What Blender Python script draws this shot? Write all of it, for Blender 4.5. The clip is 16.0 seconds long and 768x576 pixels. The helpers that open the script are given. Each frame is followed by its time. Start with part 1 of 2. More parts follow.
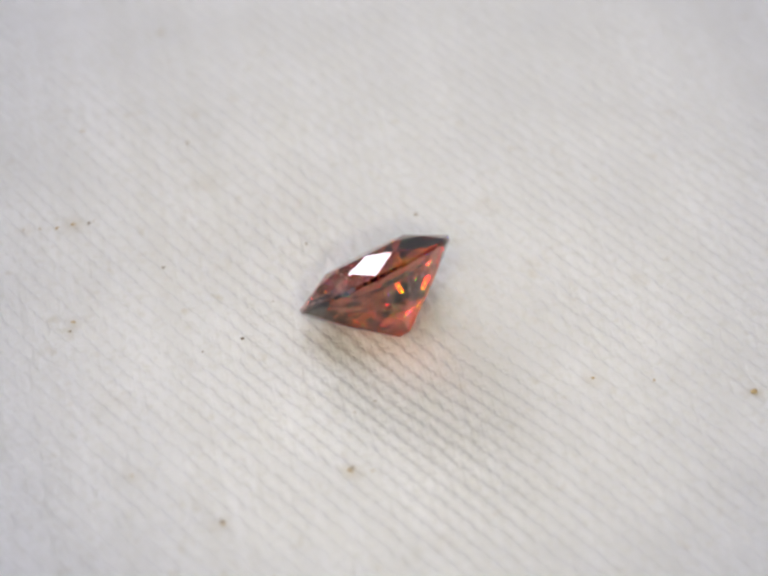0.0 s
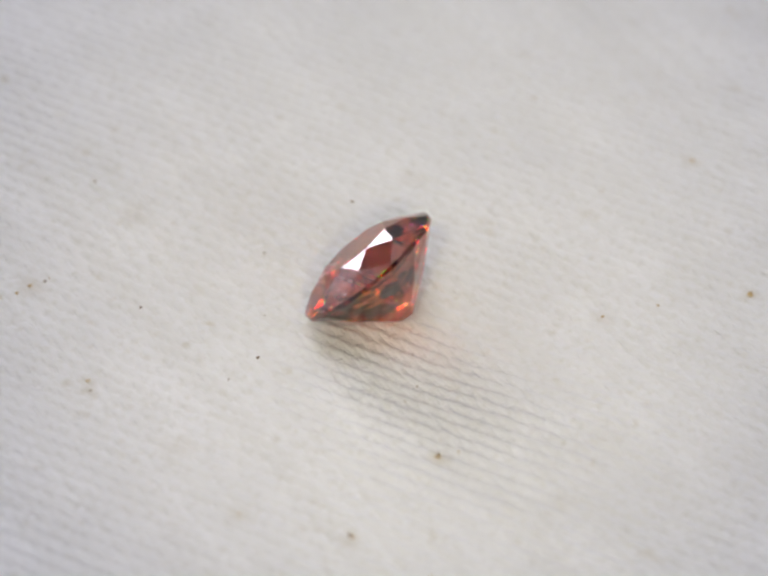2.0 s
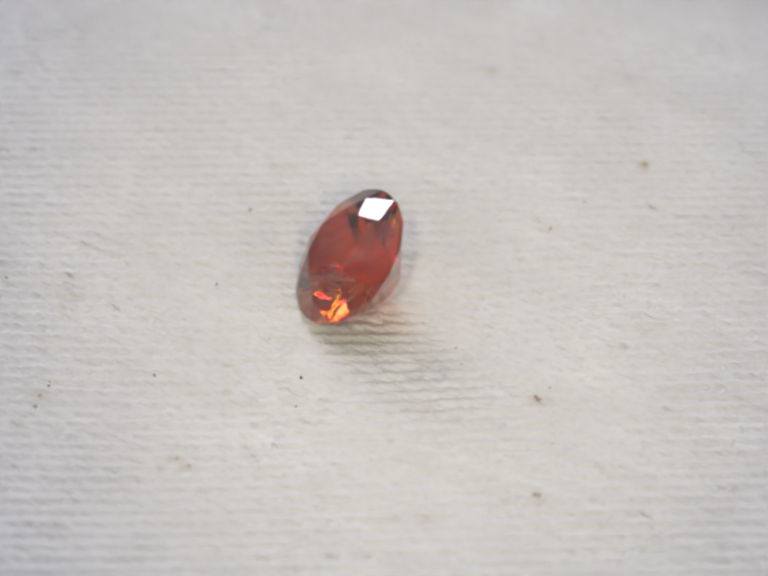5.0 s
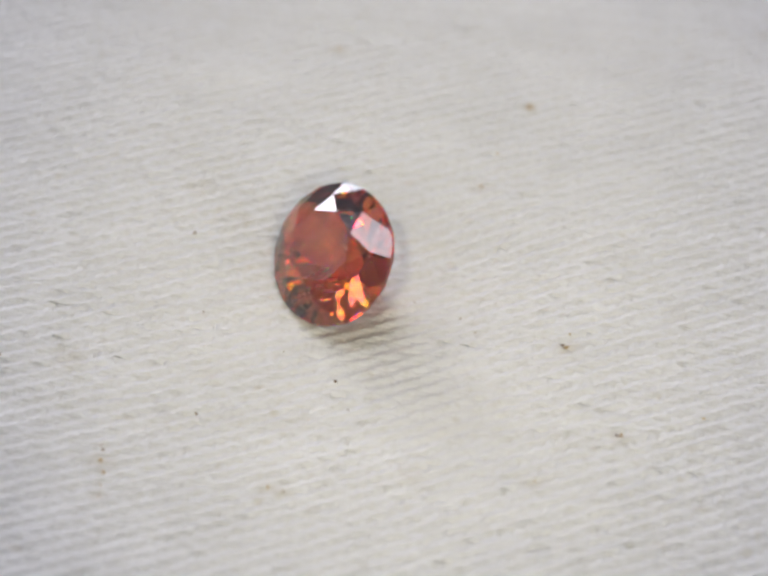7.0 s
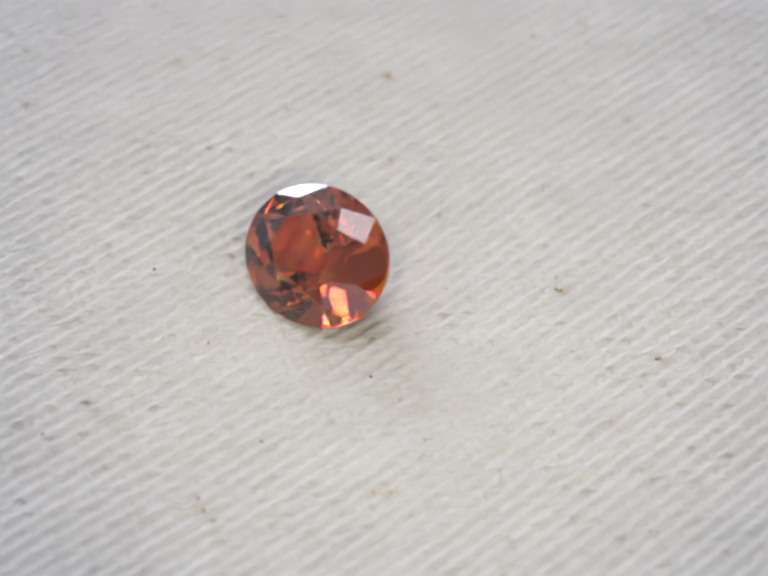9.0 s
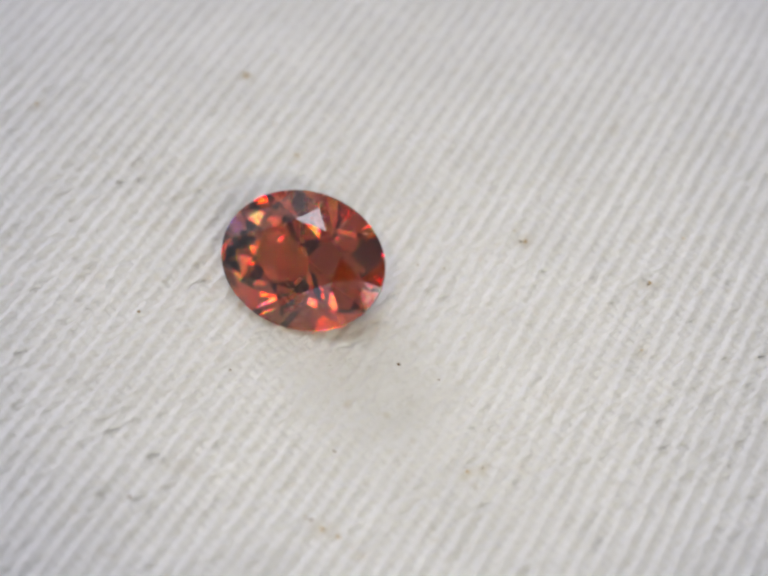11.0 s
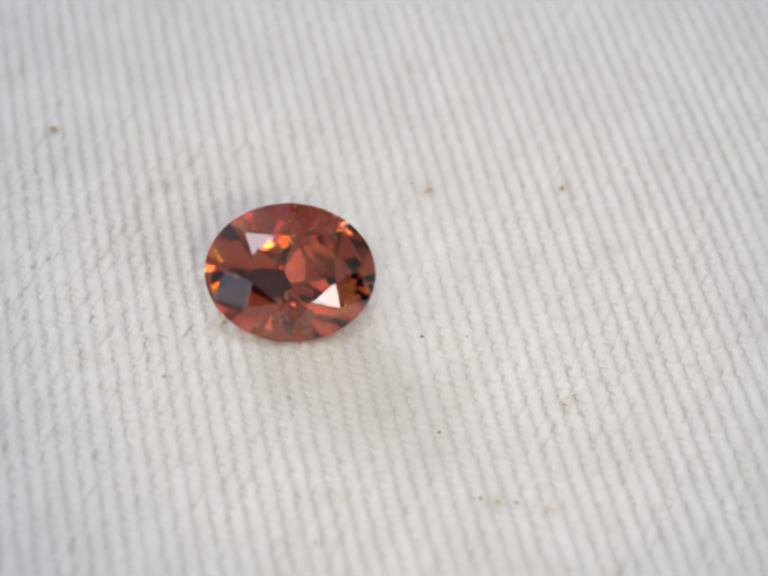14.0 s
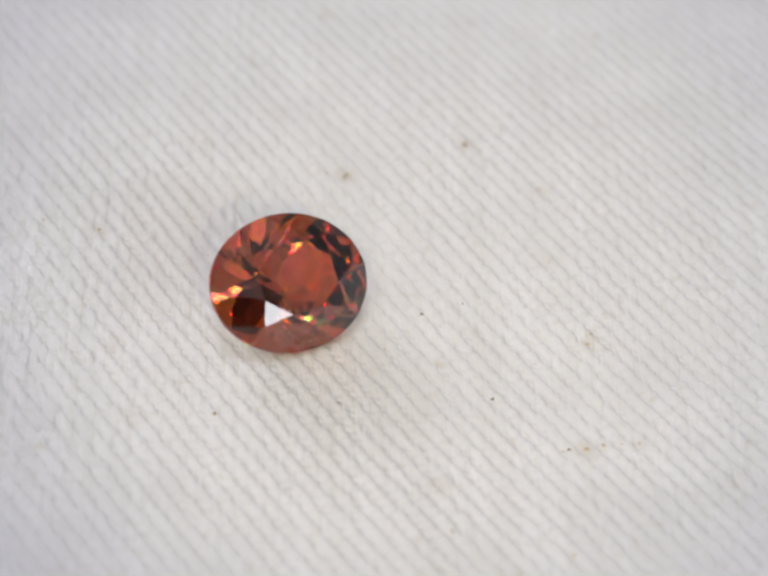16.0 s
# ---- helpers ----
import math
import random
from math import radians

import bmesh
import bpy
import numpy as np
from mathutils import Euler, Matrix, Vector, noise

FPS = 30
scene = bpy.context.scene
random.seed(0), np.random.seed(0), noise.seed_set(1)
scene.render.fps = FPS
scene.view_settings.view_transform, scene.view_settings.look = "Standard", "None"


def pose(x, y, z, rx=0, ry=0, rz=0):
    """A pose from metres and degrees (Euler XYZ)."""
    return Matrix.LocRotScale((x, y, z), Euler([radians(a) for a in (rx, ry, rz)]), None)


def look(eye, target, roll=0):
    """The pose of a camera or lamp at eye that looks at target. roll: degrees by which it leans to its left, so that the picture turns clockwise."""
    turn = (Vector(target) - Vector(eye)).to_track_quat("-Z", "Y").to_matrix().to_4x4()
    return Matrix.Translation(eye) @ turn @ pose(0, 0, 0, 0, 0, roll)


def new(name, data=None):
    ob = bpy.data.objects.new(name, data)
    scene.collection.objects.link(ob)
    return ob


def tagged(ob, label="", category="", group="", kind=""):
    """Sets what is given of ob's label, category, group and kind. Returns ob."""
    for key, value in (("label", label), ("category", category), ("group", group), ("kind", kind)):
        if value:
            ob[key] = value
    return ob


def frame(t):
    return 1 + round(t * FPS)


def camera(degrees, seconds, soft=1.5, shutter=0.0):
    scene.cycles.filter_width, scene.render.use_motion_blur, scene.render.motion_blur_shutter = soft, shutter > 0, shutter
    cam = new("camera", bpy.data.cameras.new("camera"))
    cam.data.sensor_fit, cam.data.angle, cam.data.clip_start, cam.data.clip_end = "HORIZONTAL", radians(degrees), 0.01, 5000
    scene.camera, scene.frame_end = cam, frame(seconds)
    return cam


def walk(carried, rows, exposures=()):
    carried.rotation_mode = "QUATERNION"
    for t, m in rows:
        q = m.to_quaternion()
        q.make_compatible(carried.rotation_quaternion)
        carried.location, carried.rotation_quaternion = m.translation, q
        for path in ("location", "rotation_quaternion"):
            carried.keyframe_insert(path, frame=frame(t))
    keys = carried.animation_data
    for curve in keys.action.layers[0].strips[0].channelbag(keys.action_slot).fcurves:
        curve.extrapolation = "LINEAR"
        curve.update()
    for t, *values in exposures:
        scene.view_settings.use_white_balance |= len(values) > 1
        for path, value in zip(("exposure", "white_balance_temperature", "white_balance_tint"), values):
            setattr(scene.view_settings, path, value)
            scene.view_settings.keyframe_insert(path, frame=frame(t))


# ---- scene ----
# ---------------------------------------------------------------- camera
cam = camera(14.56, 16.0, soft=3.0)
EYE = pose(0.0, -0.10963, 0.08745, 52.032, -2.224, 0.488)
walk(cam, [(0.0, EYE), (16.0, EYE)], exposures=[(0.0, -0.38), (2.0, -0.43), (3.5, -0.43), (6.5, -0.44), (9.0, -0.46), (11.0, -0.44), (12.5, -0.40), (16.0, -0.36)])
# macro lens: shallow focus on the stone
cam.data.dof.use_dof = True
cam.data.dof.focus_distance = 0.1392
cam.data.dof.aperture_fstop = 46.0

# ---------------------------------------------------------------- light
world = bpy.data.worlds.new("room_air")
scene.world = world
world.use_nodes = True
wn = world.node_tree.nodes
sky = wn.new("ShaderNodeTexSky")
sky.sky_type, sky.sun_disc = "NISHITA", False
sky.sun_elevation, sky.sun_rotation = radians(35), radians(-40)
world.node_tree.links.new(sky.outputs[0], wn["Background"].inputs[0])
wn["Background"].inputs[1].default_value = 0.08


def area_lamp(name, eye, target, sx, sy, watts, colour):
    lamp = bpy.data.lights.new(name, "AREA")
    lamp.shape, lamp.size, lamp.size_y = "RECTANGLE", sx, sy
    lamp.energy, lamp.color = watts, colour
    ob = new(name, lamp)
    ob.matrix_world = look(eye, target)
    return ob


# daylight in three window openings, and the ceiling lamp
WIN_A, WIN_C, WIN_D, LAMP_B = (-1.13, 2.03, 0.82), (-0.75, -2.03, 0.90), (2.00, -2.03, 0.82), (-0.10, 0.17, 1.70)
area_lamp("window_light_north", WIN_A, (-1.13, 0, 0.82), 1.25, 0.90, 49, (0.89, 0.89, 1.0))
area_lamp("window_light_south", WIN_C, (-0.75, 0, 0.90), 1.50, 1.00, 5.0, (0.89, 0.89, 1.0))
area_lamp("window_light_small", WIN_D, (2.00, 0, 0.82), 1.50, 0.50, 22.0, (0.94, 0.97, 1.0))
area_lamp("ceiling_lamp_light", LAMP_B, (-0.10, 0.17, 0), 0.60, 0.75, 8.5, (0.89, 0.89, 1.0))


# two added warm fill spots by the lens, soft on the stone, imitating lens vignetting
FILL_SPOTS = [(-0.019, 0.017), (0.021, -0.014)]
for lx, ly in FILL_SPOTS:
    beam = bpy.data.lights.new("added_fill_beam", "SPOT")
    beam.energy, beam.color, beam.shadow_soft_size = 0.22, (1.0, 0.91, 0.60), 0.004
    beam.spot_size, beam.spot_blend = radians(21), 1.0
    new("added_fill_beam", beam).matrix_world = look(EYE @ Vector((lx, ly, 0.001)), (0.004, 0.005, 0.001))


# ---------------------------------------------------------------- materials
def material(name):
    m = bpy.data.materials.new(name)
    m.use_nodes = True
    nt = m.node_tree
    return m, nt, nt.nodes["Principled BSDF"]


def mix_colour(nt, fac, a, b):
    n = nt.nodes.new("ShaderNodeMix")
    n.data_type = "RGBA"
    for socket, value in ((n.inputs[0], fac), (n.inputs[6], a), (n.inputs[7], b)):
        if hasattr(value, "is_linked"):
            nt.links.new(value, socket)
        else:
            socket.default_value = value
    return n.outputs[2]


def noise_tex(nt, vec, scale, detail=3.0):
    n = nt.nodes.new("ShaderNodeTexNoise")
    n.inputs["Scale"].default_value, n.inputs["Detail"].default_value = scale, detail
    nt.links.new(vec, n.inputs["Vector"])
    return n.outputs[0]


def remap(nt, value, a, b, lo=0.0, hi=1.0):
    n = nt.nodes.new("ShaderNodeMapRange")
    n.inputs[1].default_value, n.inputs[2].default_value = a, b
    n.inputs[3].default_value, n.inputs[4].default_value = lo, hi
    nt.links.new(value, n.inputs[0])
    return n.outputs[0]


# yellowish husk stains in the cotton: x, y, radius in millimetres and strength
STAINS = [(19.3, -4.8, 0.6, 0.8), (1.1, -11.0, 0.7, 0.5), (-4.35, -14.8, 0.6, 0.45), (-11.95, -0.75, 0.6, 0.35),
          (12.0, -4.1, 0.7, 0.3), (-8.4, -11.8, 0.7, 0.25), (7.3, 9.0, 0.8, 0.25), (-12.6, 6.7, 0.7, 0.35),
          (-12.03, -1.5, 0.5, 0.3), (21.3, 6.0, 0.7, 0.4), (-5.2, 4.2, 0.5, 0.2), (5.0, -15.5, 0.9, 0.2),
          (-6.5, 10.5, 0.9, 0.2), (9.5, 4.5, 0.7, 0.2), (-9.5, -6.5, 0.8, 0.2), (14.5, 3.5, 0.8, 0.2), (-14.9, 6.0, 0.5, 0.3)]


def cotton(name, base):
    m, nt, b = material(name)
    tc = nt.nodes.new("ShaderNodeTexCoord").outputs["Object"]
    info = nt.nodes.new("ShaderNodeObjectInfo")
    blotch = noise_tex(nt, tc, 160.0, 3.0)
    grain = noise_tex(nt, tc, 2600.0, 3.0)
    light = tuple(min(1.0, c * 1.05) for c in base)
    dark = (base[0] * 0.89, base[1] * 0.88, base[2] * 0.83)
    col = mix_colour(nt, remap(nt, blotch, 0.35, 0.65), (*light, 1), (*[c * 0.97 for c in base], 1))
    col = mix_colour(nt, remap(nt, grain, 0.52, 0.76, 0.0, 0.8), col, (*dark, 1))
    col = mix_colour(nt, remap(nt, info.outputs["Random"], 0.0, 1.0, 0.0, 0.35), col, (*dark, 1))
    # tan neps scattered through the yarn
    nep = noise_tex(nt, tc, 900.0, 2.0)
    col = mix_colour(nt, remap(nt, nep, 0.66, 0.80, 0.0, 0.30), col, (0.50, 0.42, 0.25, 1))
    wob = nt.nodes.new("ShaderNodeVectorMath")
    wob.operation = "MULTIPLY_ADD"
    ntex = nt.nodes.new("ShaderNodeTexNoise")
    ntex.inputs["Scale"].default_value = 1500.0
    nt.links.new(tc, ntex.inputs["Vector"])
    nt.links.new(ntex.outputs[1], wob.inputs[0])
    wob.inputs[1].default_value = (0.0009, 0.0009, 0.0)
    nt.links.new(tc, wob.inputs[2])
    for x, y, r, k in STAINS:
        d = nt.nodes.new("ShaderNodeVectorMath")
        d.operation = "DISTANCE"
        nt.links.new(wob.outputs[0], d.inputs[0])
        d.inputs[1].default_value = (x / 1000 + 0.00045, y / 1000 + 0.00045, 0)
        f = remap(nt, d.outputs["Value"], r * 0.0002, r * 0.0012, k * 0.6, 0.0)
        col = mix_colour(nt, f, col, (0.42, 0.32, 0.13, 1))
    nt.links.new(col, b.inputs["Base Color"])
    b.inputs["Roughness"].default_value = 0.9
    b.inputs["Specular IOR Level"].default_value = 0.2
    b.inputs["Sheen Weight"].default_value = 0.12
    b.inputs["Sheen Roughness"].default_value = 0.5
    bump = nt.nodes.new("ShaderNodeBump")
    bump.inputs["Strength"].default_value = 0.8
    bump.inputs["Distance"].default_value = 0.00009
    nt.links.new(noise_tex(nt, tc, 9500.0, 4.0), bump.inputs["Height"])
    nt.links.new(bump.outputs[0], b.inputs["Normal"])
    return m


COTTON = cotton("unbleached_cotton", (0.805, 0.805, 0.795))

def stone_material():
    """Clear orange-red stone: refraction split into three colours, mirror gloss by Fresnel."""
    m, nt, b = material("orange_red_stone")
    nt.nodes.remove(b)
    out = nt.nodes["Material Output"]
    tint = (0.86, 0.36, 0.22)
    total = None
    for k, ior in enumerate((1.912, 1.93, 1.958)):
        n = nt.nodes.new("ShaderNodeBsdfRefraction")
        n.inputs["Color"].default_value = tuple(tint[k] if i == k else 0.0 for i in range(3)) + (1.0,)
        n.inputs["IOR"].default_value, n.inputs["Roughness"].default_value = ior, 0.025
        if total is None:
            total = n.outputs[0]
        else:
            add = nt.nodes.new("ShaderNodeAddShader")
            nt.links.new(total, add.inputs[0])
            nt.links.new(n.outputs[0], add.inputs[1])
            total = add.outputs[0]
    gloss = nt.nodes.new("ShaderNodeBsdfGlossy")
    gloss.inputs["Roughness"].default_value = 0.0
    gloss.inputs["Color"].default_value = (1, 1, 1, 1)
    fres = nt.nodes.new("ShaderNodeFresnel")
    fres.inputs["IOR"].default_value = 1.93
    mix = nt.nodes.new("ShaderNodeMixShader")
    nt.links.new(fres.outputs[0], mix.inputs[0])
    nt.links.new(total, mix.inputs[1])
    nt.links.new(gloss.outputs[0], mix.inputs[2])
    nt.links.new(mix.outputs[0], out.inputs[0])
    return m


GEM = stone_material()

HUSK, nt, b = material("dark_seed_husk")
tc = nt.nodes.new("ShaderNodeTexCoord").outputs["Object"]
nt.links.new(mix_colour(nt, remap(nt, noise_tex(nt, tc, 4000.0), 0.35, 0.65), (0.16, 0.11, 0.065, 1), (0.40, 0.30, 0.16, 1)), b.inputs["Base Color"])
b.inputs["Roughness"].default_value = 0.8

TAN, nt, b = material("tan_seed_husk")
tc = nt.nodes.new("ShaderNodeTexCoord").outputs["Object"]
nt.links.new(mix_colour(nt, remap(nt, noise_tex(nt, tc, 3000.0), 0.35, 0.65), (0.40, 0.28, 0.13, 1), (0.60, 0.47, 0.26, 1)), b.inputs["Base Color"])
b.inputs["Roughness"].default_value = 0.85


def plain(name, colour, scale, rough=0.8):
    m, nt, b = material(name)
    tc = nt.nodes.new("ShaderNodeTexCoord").outputs["Object"]
    n = remap(nt, noise_tex(nt, tc, scale, 5.0), 0.3, 0.7)
    nt.links.new(mix_colour(nt, n, (*colour, 1), (*[c * 0.85 for c in colour], 1)), b.inputs["Base Color"])
    b.inputs["Roughness"].default_value = rough
    return m


PLASTER = plain("pale_plaster", (0.70, 0.695, 0.71), 3.0)
BOARD = plain("floor_boards", (0.34, 0.26, 0.18), 6.0)
RUBBER = plain("black_rubber", (0.015, 0.015, 0.016), 60.0, 0.7)
# glowing surface of the dots that go with the added fill spots
FILL_GLOW, nt, b = material("fill_dot_glow")
b.inputs["Base Color"].default_value = (0.9, 0.85, 0.7, 1)
b.inputs["Emission Color"].default_value = (1.0, 0.91, 0.72, 1)
b.inputs["Emission Strength"].default_value = 8.0
TABLE = plain("table_wood", (0.30, 0.21, 0.13), 25.0, 0.5)


# ---------------------------------------------------------------- helpers
def finish(name, bm, mat):
    me = bpy.data.meshes.new(name)
    bm.to_mesh(me)
    bm.free()
    me.materials.append(mat)
    return new(name, me)


def part(name, bm, mat, parent, label=""):
    ob = finish(name, bm, mat)
    ob.parent = parent
    return tagged(ob, label)


def box(bm, x0, y0, z0, x1, y1, z1):
    bmesh.ops.create_cube(bm, size=1, matrix=Matrix.Translation(((x0 + x1) / 2, (y0 + y1) / 2, (z0 + z1) / 2))
                          @ Matrix.Diagonal((x1 - x0, y1 - y0, z1 - z0, 1)))


def grid_mesh(name, strips, mat):
    """One mesh of many open strips, each an array of (along, across, 3) points."""
    verts, faces, base = [], [], 0
    for s in strips:
        n, k, _ = s.shape
        verts.append(s.reshape(-1, 3))
        i = np.arange(n - 1)[:, None] * k + np.arange(k - 1)[None, :] + base
        faces.append(np.stack([i, i + 1, i + k + 1, i + k], -1).reshape(-1, 4))
        base += n * k
    v, f = np.concatenate(verts).astype(np.float32), np.concatenate(faces).astype(np.int32)
    me = bpy.data.meshes.new(name)
    me.vertices.add(len(v))
    me.vertices.foreach_set("co", v.ravel())
    me.loops.add(f.size)
    me.loops.foreach_set("vertex_index", f.ravel())
    me.polygons.add(len(f))
    me.polygons.foreach_set("loop_start", np.arange(len(f), dtype=np.int32) * 4)
    me.update(calc_edges=True)
    me.polygons.foreach_set("use_smooth", np.ones(len(f), dtype=bool))
    me.materials.append(mat)
    return new(name, me)


# ---------------------------------------------------------------- room
def room():
    w, e, lo, hi, t = 2.0, 2.9, -0.75, 1.75, 0.12
    bm = bmesh.new()
    box(bm, -w, -w, lo - t, e, w, lo)
    tagged(finish("floor", bm, BOARD), "brown wooden floor boards of a plain room", "floor", kind="structure")
    bm = bmesh.new()
    box(bm, -w, -w, hi, e, w, hi + t)
    tagged(finish("ceiling", bm, PLASTER), "plain pale plastered ceiling", "ceiling", kind="structure")
    for name, y0, y1, wins in (("wall_north", w, w + t, ((WIN_A, 0.66, 0.48),)),
                               ("wall_south", -w - t, -w, ((WIN_C, 0.79, 0.54), (WIN_D, 0.77, 0.29)))):
        bm = bmesh.new()
        left = -w
        for win, hx, hz in wins:
            x0, x1, z0, z1 = win[0] - hx, win[0] + hx, win[2] - hz, win[2] + hz
            box(bm, left, y0, lo, x0, y1, hi)
            box(bm, x0, y0, lo, x1, y1, z0)
            box(bm, x0, y0, z1, x1, y1, hi)
            left = x1
        box(bm, left, y0, lo, e, y1, hi)
        tagged(finish(name, bm, PLASTER), "plain pale plastered wall with a window opening", "wall", kind="structure")
    for name, x0, x1 in (("wall_east", e, e + t), ("wall_west", -w - t, -w)):
        bm = bmesh.new()
        box(bm, x0, -w, lo, x1, w, hi)
        tagged(finish(name, bm, PLASTER), "plain pale plastered wall", "wall", kind="structure")
    table = tagged(new("table"), "plain wooden table that carries the cloth", "table")
    bm = bmesh.new()
    box(bm, -0.45, -0.35, -0.0315, 0.45, 0.35, -0.0016)
    bmesh.ops.bevel(bm, geom=bm.edges[:], offset=0.003, segments=2, affect="EDGES")
    part("tabletop", bm, TABLE, table)
    for x in (-0.41, 0.41):
        for y in (-0.31, 0.31):
            bm = bmesh.new()
            box(bm, x - 0.025, y - 0.025, -0.75, x + 0.025, y + 0.025, -0.0315)
            part("leg", bm, TABLE, table)


room()


def camera_housing():
    """The dark barrel of the macro camera behind its lens, with two added fill dots in its face."""
    barrel = tagged(new("camera_barrel"), "matt black barrel of a macro camera above the cloth", "camera barrel", kind="structure")
    bm = bmesh.new()
    bmesh.ops.create_cone(bm, cap_ends=True, segments=64, radius1=0.046, radius2=0.043, depth=0.11)
    bmesh.ops.bevel(bm, geom=[e for e in bm.edges if len(e.link_faces) == 2 and e.calc_face_angle() > 0.8], offset=0.002, segments=3, affect="EDGES")
    bmesh.ops.transform(bm, verts=bm.verts, matrix=EYE @ pose(0, 0, 0.062))
    part("barrel_body", bm, RUBBER, barrel)
    for lx, ly in FILL_SPOTS:
        bm = bmesh.new()
        bmesh.ops.create_uvsphere(bm, u_segments=20, v_segments=10, radius=0.0025)
        bmesh.ops.transform(bm, verts=bm.verts, matrix=EYE @ pose(lx, ly, 0.0068))
        part("fill_dot", bm, FILL_GLOW, barrel)


camera_housing()


def added_dark_stand():
    """Unseen black helper shaped as a camera stand, added for dark reflections in the stone."""
    stand = tagged(new("added_dark_stand"), "unseen matt black stand with an arm, added to darken reflections, on the table beside the cloth", "camera stand", kind="structure")
    cx, cy = 0.208, -0.092
    for name, r, z0, z1 in (("base_plate", 0.045, -0.0016, 0.0084), ("column", 0.022, 0.0084, 0.32)):
        bm = bmesh.new()
        bmesh.ops.create_cone(bm, cap_ends=True, segments=40, radius1=r, radius2=r, depth=z1 - z0)
        bmesh.ops.bevel(bm, geom=[e for e in bm.edges if len(e.link_faces) == 2 and e.calc_face_angle() > 0.8], offset=0.0015, segments=2, affect="EDGES")
        bmesh.ops.translate(bm, verts=bm.verts, vec=(cx, cy, (z0 + z1) / 2))
        part(name, bm, RUBBER, stand)
    start = EYE @ Vector((0.042, 0, 0.05))
    end = Vector((cx - 0.02, cy, start.z + 0.01))
    bm = bmesh.new()
    box(bm, -0.03, -0.014, 0, 0.03, 0.014, (end - start).length)
    bmesh.ops.bevel(bm, geom=bm.edges[:], offset=0.003, segments=2, affect="EDGES")
    turn = (end - start).to_track_quat("Z", "X").to_matrix().to_4x4()
    bmesh.ops.transform(bm, verts=bm.verts, matrix=Matrix.Translation(start) @ turn)
    part("arm", bm, RUBBER, stand)


added_dark_stand()


# ---------------------------------------------------------------- cloth
def sag(x, y):
    """Height of the cloth's surface: a shallow hollow under and beside the stone (metres)."""
    x, y = x * 1000, y * 1000
    r2 = x * x + y * y
    h = (0.406 - 0.70 * np.exp(-((x + 7.5) ** 2 + (y - 2.5) ** 2) / 98) - 0.65 * np.exp(-((x - 4.5) ** 2 + (y + 3) ** 2) / 32)
         + (0.0064 * x - 0.004 * y) * np.exp(-r2 / 600))
    return h / 1000


WARP_TURN = radians(-79.5)
PITCH_WARP, PITCH_WEFT = 0.000293, 0.000505
REACH = 0.038


def smooth_noise(rng, n, step):
    """Soft random line of n samples, about -1 to 1."""
    k = rng.normal(size=n // step + 4)
    x = np.arange(n) / step
    i = x.astype(int)
    f = x - i
    f = f * f * (3 - 2 * f)
    return k[i] * (1 - f) + k[i + 1] * f


def weave():
    rng = np.random.default_rng(4)
    c, s = math.cos(WARP_TURN), math.sin(WARP_TURN)
    sink = 0.00006

    def place(u, v, z):
        x, y = u * c - v * s, u * s + v * c
        return np.stack([x, y, sag(x, y) + z - sink], -1)

    arc = np.radians([-15, 25, 65, 115, 155, 195])
    yarns = []
    count = int(REACH / PITCH_WARP)
    for i in range(-count, count + 1):
        v0 = i * PITCH_WARP
        half = math.sqrt(max(0.0, REACH ** 2 - v0 ** 2))
        n = int(2 * half / (PITCH_WEFT / 4.0))
        if n < 12:
            continue
        u = np.linspace(-half, half, n)
        drift = smooth_noise(rng, n, 9) * 0.22
        v = v0 + 0.000020 * smooth_noise(rng, n, 18) + 0.000010 * smooth_noise(rng, n, 6)
        fat = 1.0 + 0.10 * smooth_noise(rng, n, 7) + 0.05 * rng.normal()
        vv = v[:, None] + np.cos(arc)[None, :] * 0.00021 * fat[:, None]
        # the floats lean into one another, so that the twill reads as ribs
        ph = 2 * math.pi * ((u / PITCH_WEFT)[:, None] - (0.8 * vv + 0.2 * v0) / PITCH_WARP - 0.5) / 3 + drift[:, None]
        lift = 0.000020 * smooth_noise(rng, n, 7) + 0.000006 * rng.normal() + 0.000016 * np.cos(2 * math.pi * u / PITCH_WEFT)
        zz = 0.000066 * np.cos(ph) + 0.000008 * np.cos(2 * ph) + lift[:, None] + np.sin(arc)[None, :] * 0.000034 * fat[:, None]
        yarns.append(grid_mesh("warp_yarn", [place(np.repeat(u[:, None], 6, 1), vv, zz)], COTTON))
    arc = np.radians([0, 45, 90, 135, 180])
    count = int(REACH / PITCH_WEFT)
    for j in range(-count, count + 1):
        u0 = j * PITCH_WEFT
        half = math.sqrt(max(0.0, REACH ** 2 - u0 ** 2))
        n = int(2 * half / (PITCH_WARP / 2.0))
        if n < 12:
            continue
        v = np.linspace(-half, half, n)
        ph = 2 * math.pi * (j - v / PITCH_WARP - 0.5) / 3
        z = -0.000084 - 0.000012 * np.cos(ph)
        u = u0 + 0.00003 * smooth_noise(rng, n, 16)
        fat = 1.0 + 0.10 * smooth_noise(rng, n, 9)
        uu = u[:, None] + np.cos(arc)[None, :] * 0.00025 * fat[:, None]
        zz = z[:, None] + np.sin(arc)[None, :] * 0.00007 * fat[:, None]
        yarns.append(grid_mesh("weft_yarn", [place(uu, np.repeat(v[:, None], 5, 1), zz)[:, ::-1]], COTTON))
    return yarns


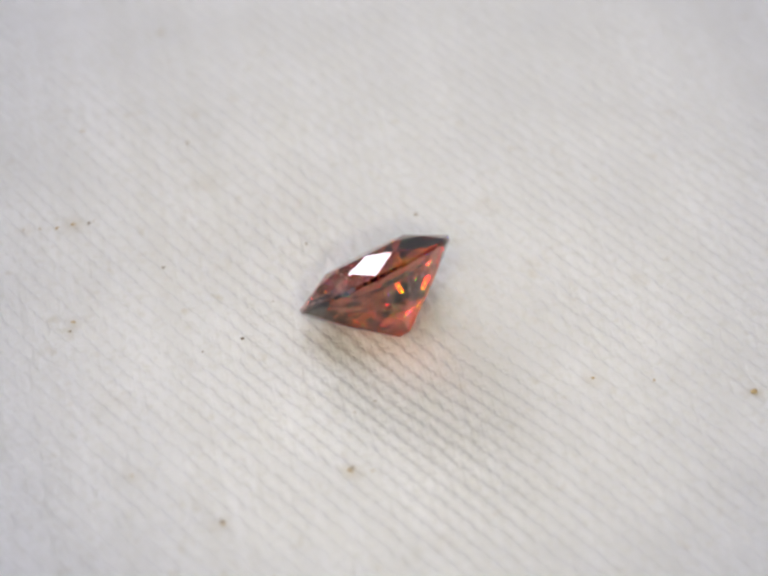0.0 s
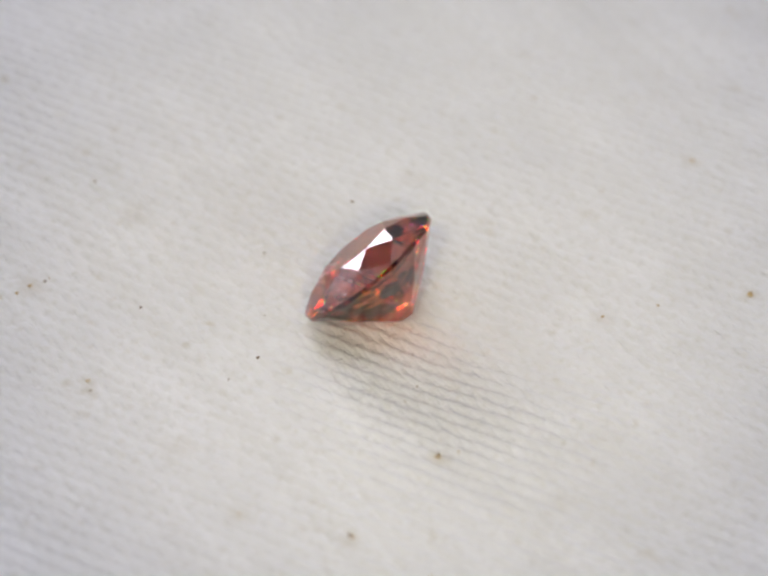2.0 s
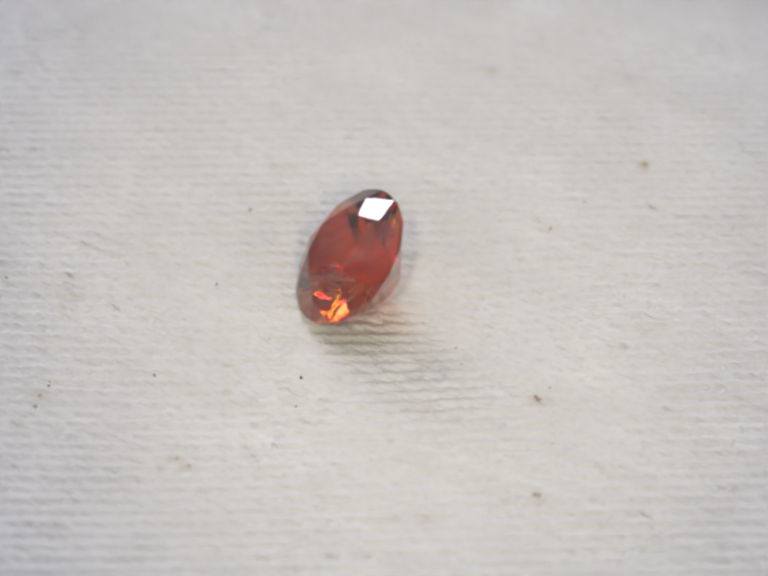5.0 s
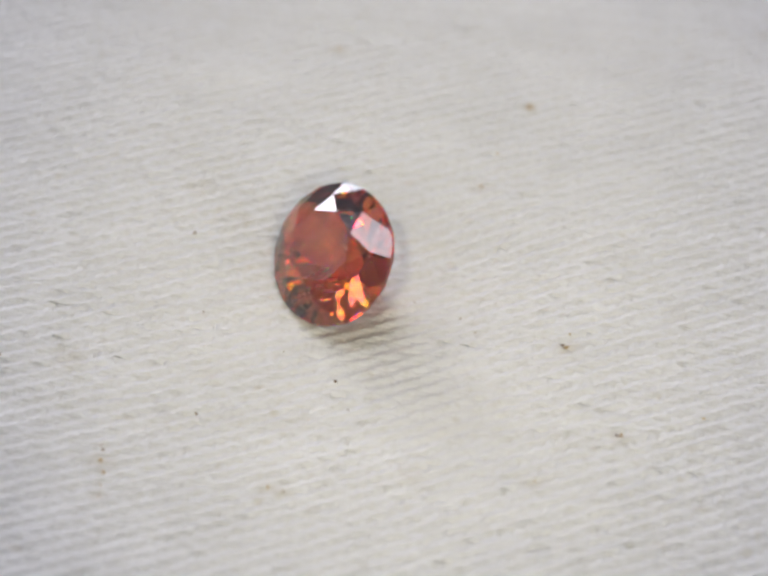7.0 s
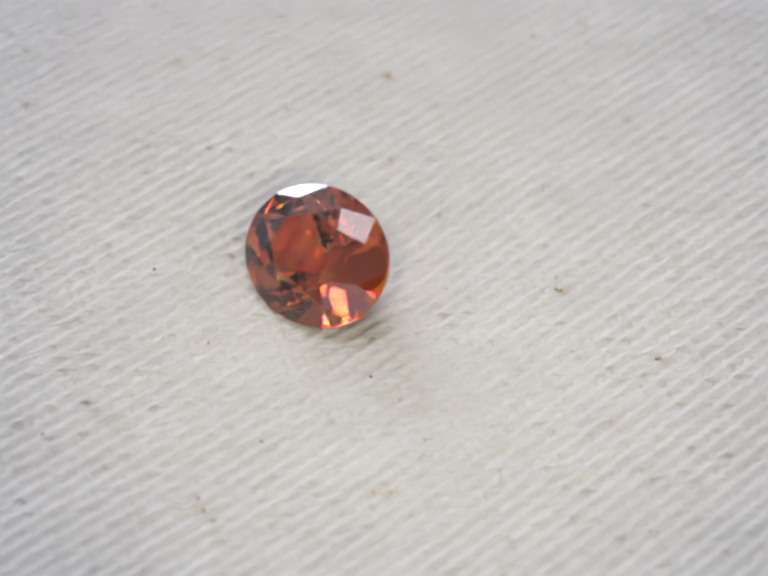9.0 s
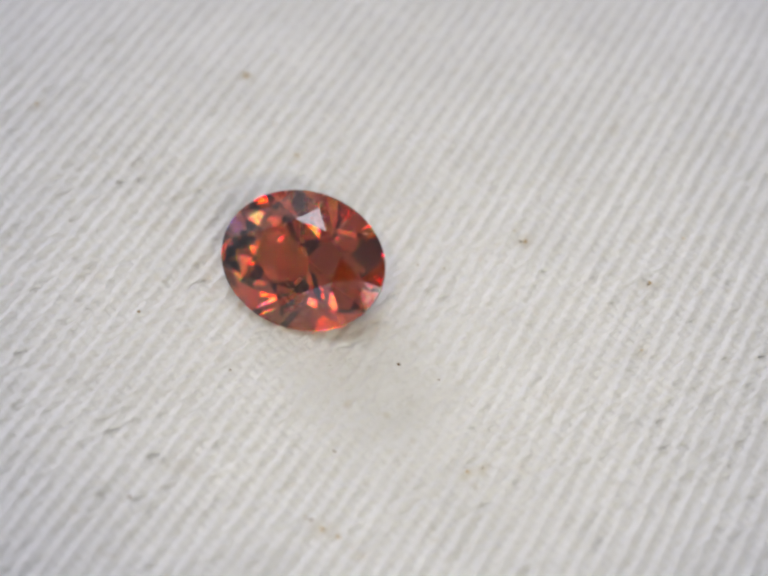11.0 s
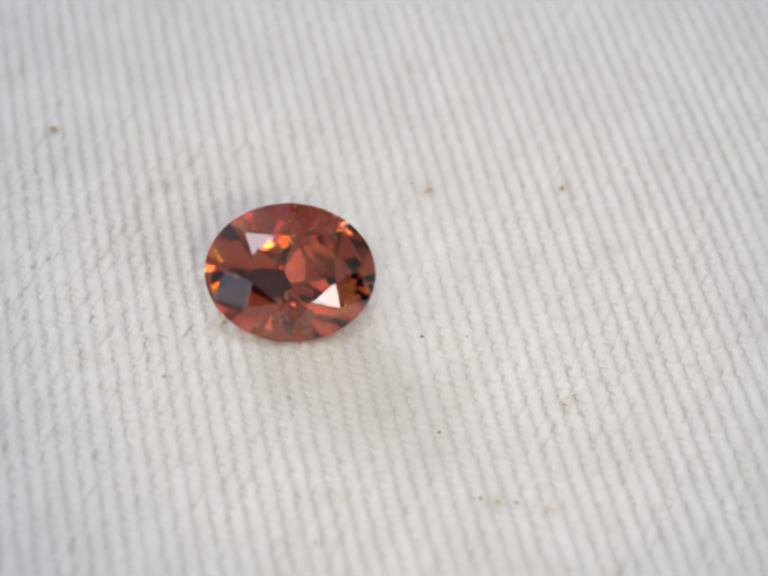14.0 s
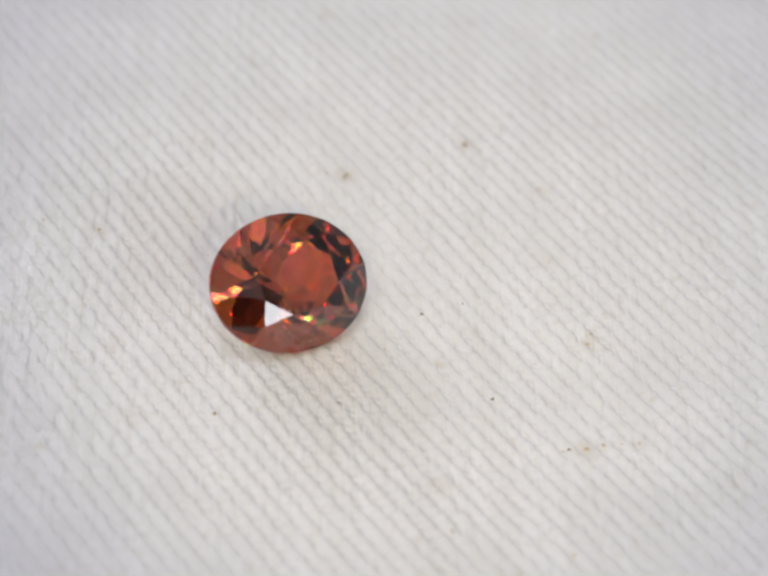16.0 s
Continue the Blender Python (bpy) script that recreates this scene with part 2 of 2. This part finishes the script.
def fuzz():
    """Fine loose fibres that stand off the yarns."""
    rng = np.random.default_rng(9)
    strips = []
    for _ in range(6500):
        x, y = rng.uniform(-0.026, 0.026, 2)
        a, bend, ln = rng.uniform(0, 2 * math.pi), rng.normal() * 1.6, rng.uniform(0.0003, 0.0011)
        t = np.linspace(0, 1, 6)
        ang = a + bend * t
        px = x + np.cumsum(np.cos(ang)) * ln / 6
        py = y + np.cumsum(np.sin(ang)) * ln / 6
        pz = sag(px, py) + 0.00004 + 0.00013 * np.sin(math.pi * t) * rng.uniform(0.2, 1.0)
        r = 0.000007
        nx, ny = -np.sin(ang) * r, np.cos(ang) * r
        ring = [np.stack([px + nx * k, py + ny * k, pz + r * h], -1) for k, h in ((-1, -0.6), (0, 1), (1, -0.6), (-1, -0.6))]
        strips.append(np.stack(ring, 1))
    return grid_mesh("fuzz", strips, COTTON)


def fleck(size, stretch, turn, x, y, mat, seed, cloth, lift=0.00005):
    """A small crumpled scrap of husk, pressed into the weave."""
    bm = bmesh.new()
    bmesh.ops.create_icosphere(bm, subdivisions=2, radius=1.0)
    for vert in bm.verts:
        d = noise.noise(vert.co * 1.3 + Vector((seed * 3.1, seed, 0)))
        vert.co *= 1.0 + 0.55 * d
    bmesh.ops.transform(bm, verts=bm.verts, matrix=Matrix.Rotation(radians(turn), 4, "Z") @ Matrix.Diagonal((size * stretch, size, size * 0.6, 1)))
    x, y = x / 1000, y / 1000
    bmesh.ops.translate(bm, verts=bm.verts, vec=(x, y, float(sag(x, y)) + lift))
    return part("fleck", bm, mat, cloth)


def make_cloth():
    cloth = tagged(new("cloth"), "off-white twill-woven cotton cloth with tan flecks, lying on the table", "cloth")
    # the wide sheet under and beyond the worked weave
    g = np.linspace(-0.12, 0.12, 161)
    x, y = np.meshgrid(g, g, indexing="ij")
    sheet = grid_mesh("sheet", [np.stack([x, y, sag(x, y) - 0.00016], -1)], COTTON)
    sheet.parent = cloth
    for ob in weave():
        ob.parent = cloth
    fluff = fuzz()
    fluff.parent = cloth
    tagged(fluff, kind="stuff")
    i = 0
    for x, y, size, stretch, turn, mat in FLECKS:
        fleck(size * 0.85 / 1000, stretch, turn, x, y, mat, i + 1, cloth)
        i += 1
    return cloth


# x, y, half width (millimetres), stretch, turn in degrees, material
FLECKS = [
    (19.30, -4.78, 0.17, 1.3, 20, TAN), (19.36, -4.70, 0.06, 1.2, 60, HUSK),
    (1.18, -10.80, 0.06, 2.2, -60, HUSK), (1.06, -10.98, 0.11, 1.6, -40, TAN), (2.06, -10.94, 0.05, 1.5, 20, TAN),
    (-4.38, -14.59, 0.075, 1.5, 70, HUSK), (-4.30, -14.75, 0.09, 1.5, 20, TAN),
    (-4.07, -1.43, 0.085, 1.3, 30, HUSK), (3.93, 8.05, 0.095, 1.2, 0, HUSK),
    (-8.08, 3.9, 0.07, 1.5, 40, HUSK), (-12.65, 6.76, 0.10, 1.4, 10, TAN),
    (-11.88, 6.93, 0.08, 1.3, 50, HUSK), (-13.38, 6.38, 0.09, 1.3, 90, TAN), (-11.65, 7.10, 0.05, 1.3, 95, TAN),
    (-14.94, 6.02, 0.05, 1.3, 30, TAN), (-14.2, 6.2, 0.045, 1.3, 60, TAN),
    (2.11, -5.68, 0.045, 1.7, 20, HUSK), (1.2, -6.64, 0.04, 1.8, 120, HUSK), (2.85, -3.25, 0.035, 1.7, 50, HUSK),
    (-7.52, 13.53, 0.075, 1.3, 75, HUSK), (12.0, -4.1, 0.08, 1.5, 35, TAN), (-11.95, -0.71, 0.08, 1.6, 10, TAN),
    (-12.03, -1.45, 0.06, 1.4, 40, HUSK), (-1.34, 5.82, 0.055, 1.4, 25, HUSK), (-5.86, -2.56, 0.045, 1.4, 65, HUSK),
    (-2.02, -18.05, 0.06, 1.4, 45, TAN), (21.32, 6.02, 0.10, 1.3, 0, TAN), (-2.76, 1.46, 0.035, 1.5, 15, HUSK),
    (-12.83, 14.12, 0.06, 1.4, 45, TAN), (14.78, -4.21, 0.06, 1.4, 95, TAN), (-8.4, -11.8, 0.05, 1.5, 15, TAN),
]
CLOTH = make_cloth()


# ---------------------------------------------------------------- stone
def cut(bm, co, no):
    """Keep the side of the plane away from no, and close the cut with one facet."""
    got = bmesh.ops.bisect_plane(bm, geom=bm.verts[:] + bm.edges[:] + bm.faces[:], dist=1e-7, plane_co=co, plane_no=no, clear_outer=True)
    edges = [e for e in got["geom_cut"] if isinstance(e, bmesh.types.BMEdge)]
    if len(edges) > 2:
        bmesh.ops.edgeloop_fill(bm, edges=edges)


def plane3(a, b, c):
    n = (b - a).cross(c - a).normalized()
    return (a, n) if n.dot(a) > 0 else (a, -n)


# the cutter was not exact: turn in degrees and steepness of the pavilion facets
CUT_SEED, CUT_SLIP = 102, (3.0, 0.08)


def oval_brilliant():
    """Oval brilliant cut: table, stars, kites, girdle facets, pavilion mains; long axis x, table up."""
    half_a, half_b = 0.0040, 0.003245
    crown, pav, girdle, table_r = 0.29, 1.065, 0.042, 0.52
    bm = bmesh.new()
    bmesh.ops.create_cone(bm, cap_ends=True, segments=64, radius1=1, radius2=1, depth=4)

    def at(deg, r, z):
        return Vector((r * math.cos(radians(deg)), r * math.sin(radians(deg)), z))

    cut(bm, Vector((0, 0, crown + girdle)), Vector((0, 0, 1)))
    cut(bm, Vector((0, 0, -1.025 - girdle)), Vector((0, 0, -1)))
    reach = 0.77
    z_star = crown / (1 - table_r) * (1 - reach * math.cos(radians(22.5)))
    drop = 0.24
    z_low = pav * (1 - drop * math.cos(radians(22.5)))
    up = Vector((0, 0, girdle))
    cutter = np.random.default_rng(CUT_SEED)
    for k in range(8):
        d = k * 45 + 22.5
        cut(bm, *plane3(at(d, 1, 0) + up, at(d, table_r, crown) + up, at(d, 1, 0) + up + at(d + 90, 1, 0)))
        turn, steep = cutter.normal() * CUT_SLIP[0], 1 + cutter.normal() * CUT_SLIP[1]
        cut(bm, at(d, 1, 0) - up, (at(d + turn, 1, 0) + Vector((0, 0, -steep / pav))).normalized())
    for k in range(8):
        d = k * 45
        cut(bm, *plane3(at(d - 22.5, table_r, crown) + up, at(d + 22.5, table_r, crown) + up, at(d, reach, z_star) + up))
        for side in (-22.5, 22.5):
            cut(bm, *plane3(at(d, 1, 0) + up, at(d + side, 1, 0) + up, at(d, reach, z_star) + up))
            cut(bm, *plane3(at(d, 1, 0) - up, at(d + side, 1, 0) - up, at(d, drop, -z_low) - up))
    bmesh.ops.transform(bm, verts=bm.verts, matrix=Matrix.Diagonal((half_a, half_b, half_b, 1)))
    bmesh.ops.remove_doubles(bm, verts=bm.verts, dist=2e-6)
    bmesh.ops.dissolve_degenerate(bm, edges=bm.edges, dist=1e-6)
    bmesh.ops.recalc_face_normals(bm, faces=bm.faces)
    return bm


def make_stone():
    bm = oval_brilliant()
    bmesh.ops.transform(bm, verts=bm.verts, matrix=LIE)
    axis = (LIE.to_3x3() @ Vector((0, 0, 1))).normalized()
    stone = tagged(new("gemstone"), "orange-red transparent faceted oval gemstone lying tilted on white cloth", "gemstone")
    for name in ("table_facet", "crown", "girdle", "pavilion"):
        piece = bm.copy()
        drop = []
        for f in piece.faces:
            k = f.normal.dot(axis)
            side = "table_facet" if k > 0.995 else "crown" if k > 0.08 else "girdle" if k > -0.08 else "pavilion"
            if side != name:
                drop.append(f)
        bmesh.ops.delete(piece, geom=drop, context="FACES")
        part(name, piece, GEM, stone)
    bm.free()
    return stone


LIE = pose(0.001959, 0.000554, 0.002290, 43.65, 4.294, -140.726)
STONE = make_stone()

# ---------------------------------------------------------------- turning
TURN = [(0.0, 0.0), (0.5, 4.21), (1.0, 10.73), (1.5, 15.37), (2.0, 20.82), (2.5, 26.5), (3.0, 31.94), (3.5, 37.47), (4.0, 43.02),
        (5.2, 55.4), (6.5, 69.17), (7.0, 74.51), (7.5, 80.13), (8.0, 85.49), (8.5, 90.02), (9.0, 96.75), (10.2, 109.3),
        (11.5, 123.65), (12.0, 129.01), (12.5, 133.51), (13.0, 138.67), (13.5, 144.28), (14.0, 149.69), (14.5, 155.18),
        (15.0, 160.72), (15.5, 166.13), (16.0, 171.8)]


def motions():
    """Cloth and stone turn together about the upright axis through the origin."""
    for thing in (CLOTH, STONE):
        walk(thing, [(t, pose(0, 0, 0, 0, 0, a)) for t, a in TURN])


motions()
